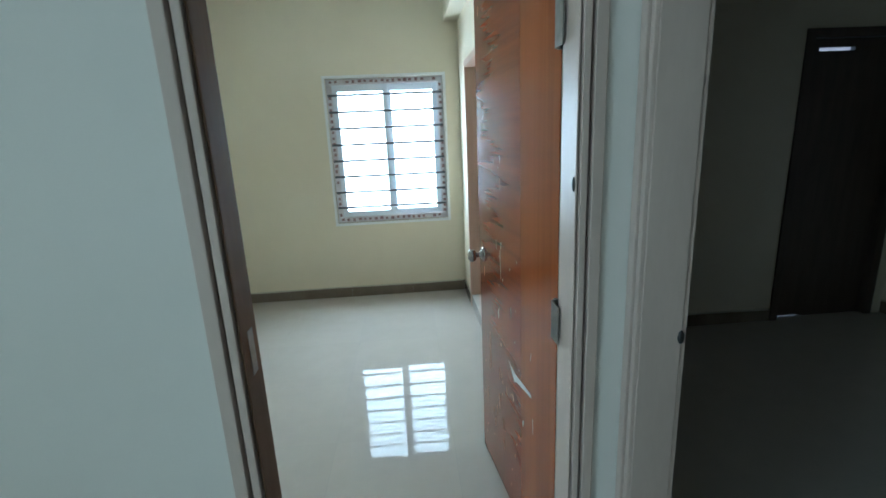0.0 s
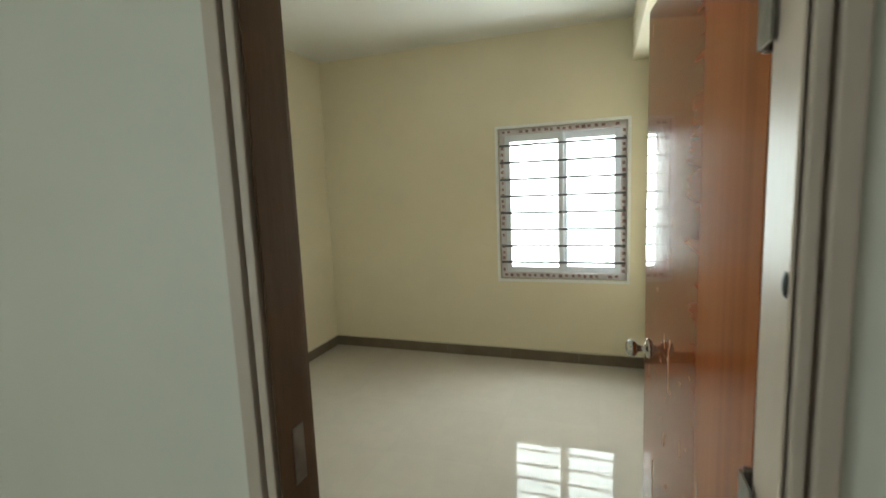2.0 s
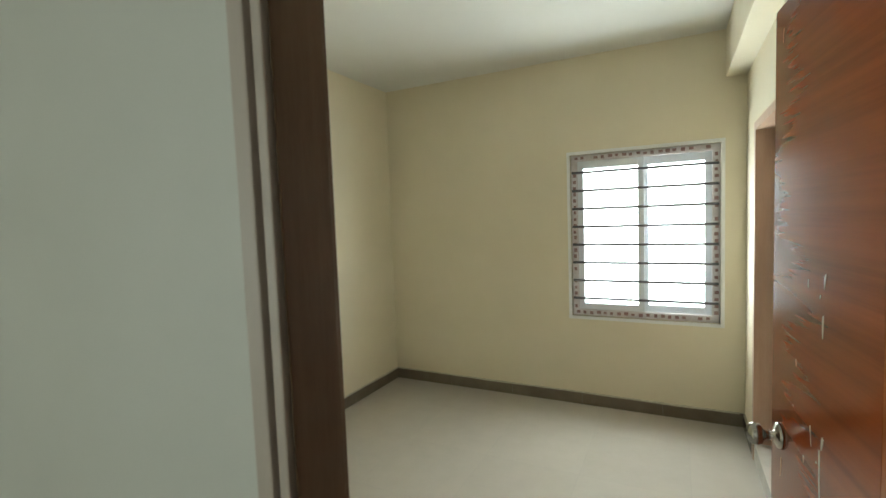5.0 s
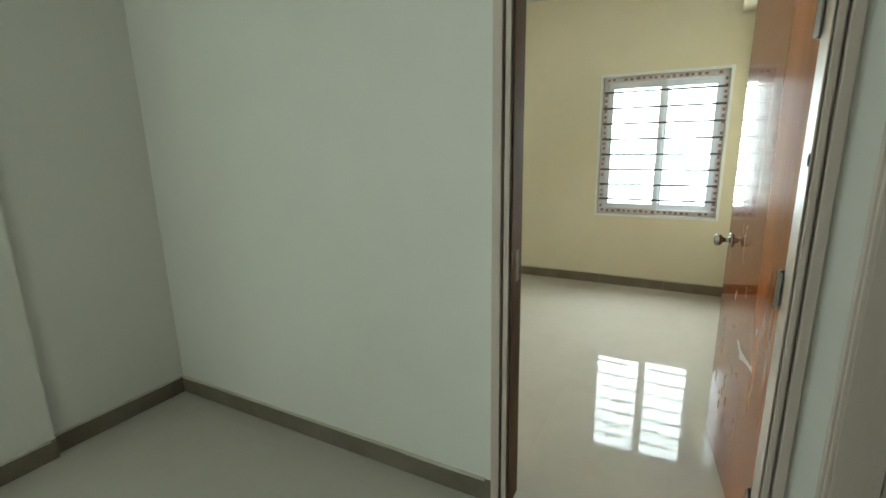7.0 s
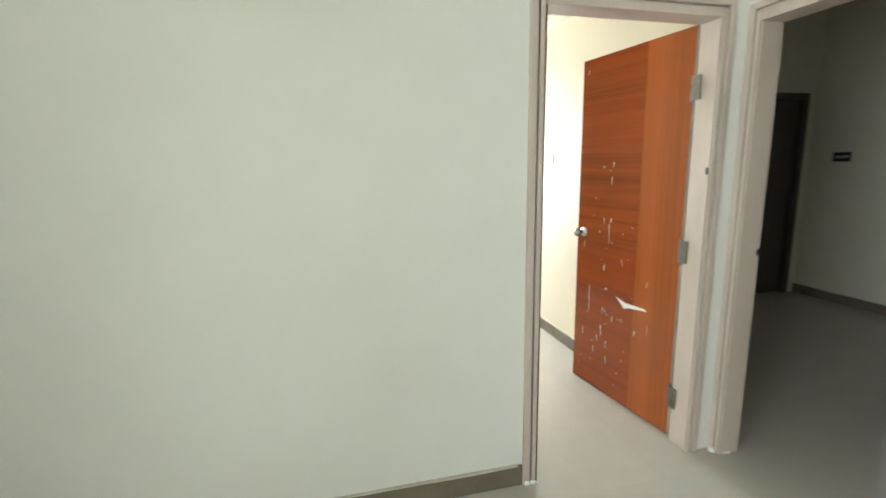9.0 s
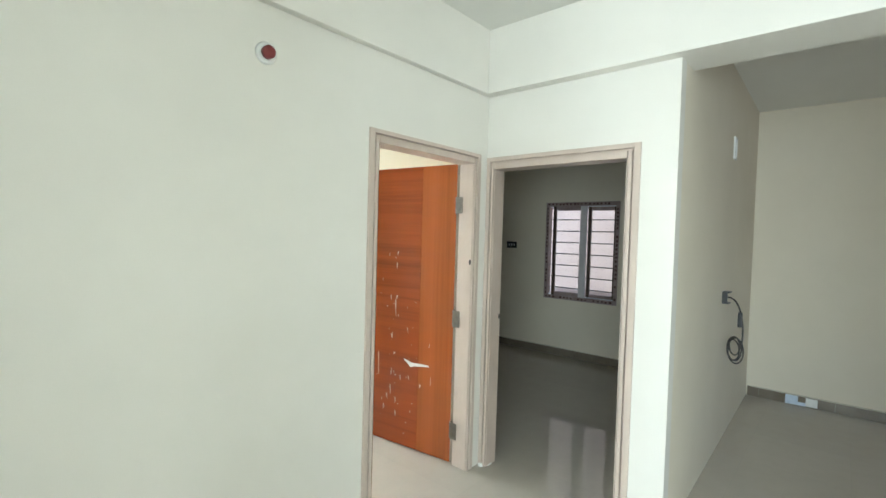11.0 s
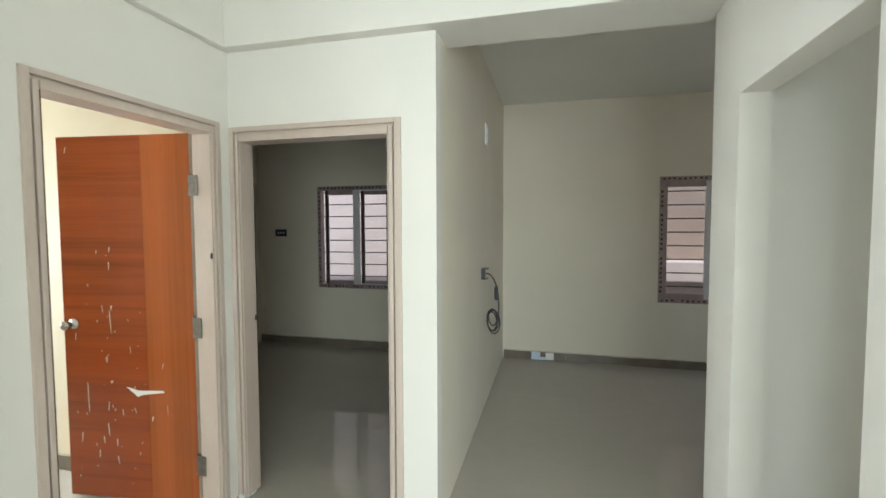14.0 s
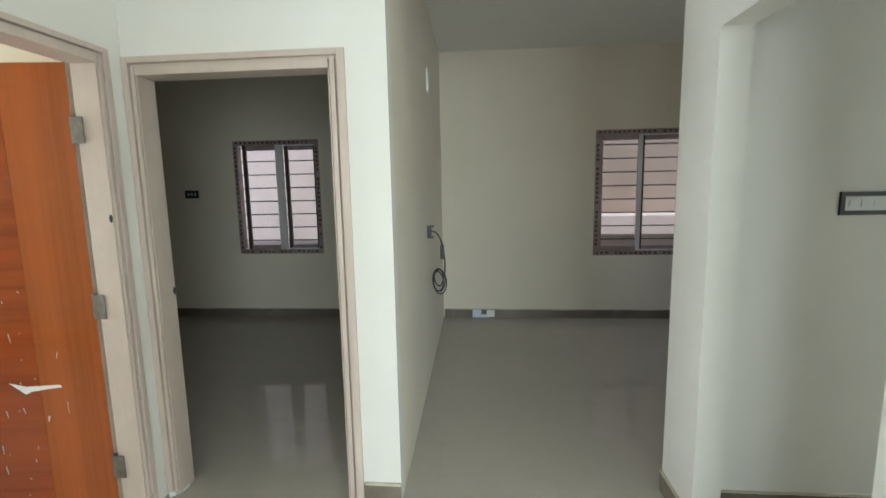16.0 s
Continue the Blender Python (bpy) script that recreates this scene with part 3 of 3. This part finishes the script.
wiring_box("switch_plate", pose(1.56, 3.72, 1.47, 0, 0, -90), 0.13, 0.085, WHITE_PLASTIC, WHITE_PLASTIC, "white switch plate beside the narrow door", 2)
wiring_box("switch_plate", pose(3.29, 0.785, 2.315, 0, 0, 1), 0.10, 0.17, WHITE_PLASTIC, WHITE_PLASTIC, "white upright plate high on the side room wall", 1)


def light_point(m, label, cap):
    ob = thing("light_point", m, label, "light fitting")
    part("base", smooth(lathe([(0.0, 0), (0.046, 0), (0.046, 0.006), (0.040, 0.012), (0.03, 0.014)])), WHITE_PLASTIC, ob)
    part("cap", smooth(lathe([(0.027, 0.012), (0.027, 0.035), (0.023, 0.042), (0.012, 0.044), (0.001, 0.040)])), cap, ob)
    return ob


light_point(pose(-0.004, 1.945, 2.30, 90), "round white light base with a dark red cap", RED_CAP)
light_point(pose(1.56, 3.87, 2.32, 0, -90), "small white lamp holder on the bedroom wall", WHITE_PLASTIC)

hook = thing("fan_hook", pose(0.21, 3.82, BED_CEIL), "bare metal fan hook with wires in the ceiling", "fan hook")
part("plate", smooth(lathe([(0.0, 0), (0.045, 0), (0.045, -0.008), (0.03, -0.012)])), WHITE_PLASTIC, hook)
part("hook", boxes(((-0.035, -0.005, -0.05), (-0.025, 0.005, -0.01)), ((0.025, -0.005, -0.05), (0.035, 0.005, -0.01)), ((-0.035, -0.005, -0.058), (0.035, 0.005, -0.05)), bevel=0.002), STEEL, hook)


def cable(name, points, radius, parent, closed=False):
    curve = bpy.data.curves.new(name, "CURVE")
    curve.dimensions, curve.bevel_depth, curve.bevel_resolution, curve.resolution_u = "3D", radius, 2, 6
    line = curve.splines.new("NURBS")
    line.points.add(len(points) - 1)
    for p, at in zip(line.points, points):
        p.co = (*at, 1)
    line.use_endpoint_u, line.order_u = True, 3
    curve.materials.append(CABLE)
    ob = new(name, curve)
    data = bpy.data.meshes.new_from_object(ob)
    bpy.data.objects.remove(ob)
    made = new(name, data)
    made.parent = parent
    return made


outlet = thing("loose_cable", pose(3.08, 0.781, 1.158, 0, 0, 1), "coiled dark cable hanging from an open wall box", "cable")
part("box_rim", boxes(((-0.045, -0.035, -0.045), (-0.038, 0.0, 0.045)), ((-0.038, -0.050, 0.037), (0.045, 0.0, 0.045)), ((-0.038, -0.045, -0.045), (0.045, 0.0, -0.037)), bevel=0.001), BLACK, outlet, "black open box rim")
part("box_plate", boxes(((-0.038, -0.004, -0.037), (0.045, 0.0, 0.037))), WHITE_PLASTIC, outlet)
cable("lead", [(0.0, -0.005, 0.0), (0.03, -0.04, 0.005), (0.08, -0.075, -0.03), (0.12, -0.10, -0.10), (0.15, -0.115, -0.20), (0.16, -0.12, -0.30), (0.16, -0.115, -0.36)], 0.006, outlet)
part("connector", boxes(((0.115, -0.115, -0.235), (0.150, -0.085, -0.12)), bevel=0.008), BLACK, outlet, "black cable connector")
for k, (dy, dz, r) in enumerate(((0.0, 0.0, 0.052), (0.008, -0.012, 0.045), (-0.006, -0.02, 0.056), (0.004, 0.016, 0.040))):
    ring = [(0.15 + 0.012 * k + 0.03 * math.cos(a), -0.068 + dy + r * math.cos(a), -0.41 + dz + 1.8 * r * math.sin(a)) for a in [2 * math.pi * i / 18 + k for i in range(20)]]
    cable("coil", ring, 0.0055, outlet)

paper = thing("paper_sticker", pose(4.703, 0.35, 0.05, 0, 0, -90), "torn pale blue paper sticker stuck to the skirting", "sticker")
part("scrap", boxes(((-0.13, -0.0015, -0.045), (-0.03, -0.0003, 0.045))), PALE_BLUE, paper)
part("scrap", boxes(((0.03, -0.0015, -0.04), (0.12, -0.0003, 0.04))), SCAR_WHITE, paper)
part("strip", boxes(((-0.03, -0.0012, -0.045), (0.03, -0.0002, -0.01))), PALE_BLUE, paper)


# ---- skirting tiles ----
TILE = 0.6
tile_data = {}


def skirting(a, b, inward, height=0.1):
    """A row of skirting tiles from a to b on the floor; inward: the wall's normal."""
    a, b, n = Vector((*a, 0)), Vector((*b, 0)), Vector((*inward, 0))
    run = (b - a).length
    along = (b - a).normalized()
    m = Matrix((( along.x, n.x, 0, a.x), (along.y, n.y, 0, a.y), (0, 0, 1, 0), (0, 0, 0, 1)))
    base = tagged(part("baseboard", boxes(((0, 0.0005, 0.0), (run, 0.007, height - 0.003))), GROUT, m=m), "grey brown skirting tiles along the wall foot", "baseboard", "", "structure")
    at = 0.0
    while at < run - 0.01:
        length = round(min(TILE, run - at), 3)
        if length not in tile_data:
            tile_data[length] = mesh_of("skirting_tile", boxes(((0.001, 0.0005, 0.002), (length - 0.001, 0.011, height)), bevel=0.0012), SKIRTING)
        piece = new("skirting_tile", tile_data[length])
        piece.parent = base
        piece.matrix_basis = pose(at, 0.0, 0.0)
        at += TILE
    bm, along_at = bmesh.new(), 0.0
    above, below = [], []
    while along_at <= run:
        sag = 0.004 + 0.010 * max(0.0, noise.noise(Vector((along_at * 2.3 + a.x, a.y * 3.1, 0)))) + 0.002 * noise.noise(Vector((along_at * 31, a.x, a.y)))
        above.append(bm.verts.new((along_at, 0.0122, height + 0.0025)))
        below.append(bm.verts.new((along_at, 0.0122, height - sag)))
        along_at += 0.025
    back = [bm.verts.new((v.co.x, 0.0, height + 0.0035)) for v in above]
    for k in range(len(above) - 1):
        bm.faces.new((below[k], below[k + 1], above[k + 1], above[k]))
        bm.faces.new((above[k], above[k + 1], back[k + 1], back[k]))
    if len(above) > 1:
        part("paint_smear", bm, SMEAR, base, "uneven cream paint edge")
    return base


skirting((-1.47, 1.945), (0.554, 1.945), (0, -1))
skirting((-1.47, 1.272), (-1.47, 1.934), (1, 0))
skirting((-1.435, 0.6), (-1.435, 1.272), (1, 0))
skirting((1.585, 0.757), (1.585, 0.937), (-1, 0))
skirting((4.715, -3.5), (4.715, 0.798), (-1, 0))
skirting((1.757, -0.511), (1.437, -0.511), (0, 1))
skirting((1.62, -2.38), (1.62, -0.63), (-1, 0))
skirting((0.20, -0.511), (0.61, -0.511), (0, 1))
skirting((-1.37, 2.08), (-1.37, 5.264), (1, 0))
skirting((-1.37, 5.275), (1.549, 5.275), (0, -1))
skirting((1.56, 2.08), (1.56, 3.966), (-1, 0))
skirting((1.56, 4.853), (1.56, 5.275), (-1, 0))
skirting((4.715, 0.90), (4.715, 4.05), (-1, 0))
skirting((1.735, 4.05), (3.778, 4.05), (0, -1))
skirting((1.735, 0.90), (4.70, 0.90), (0, 1))
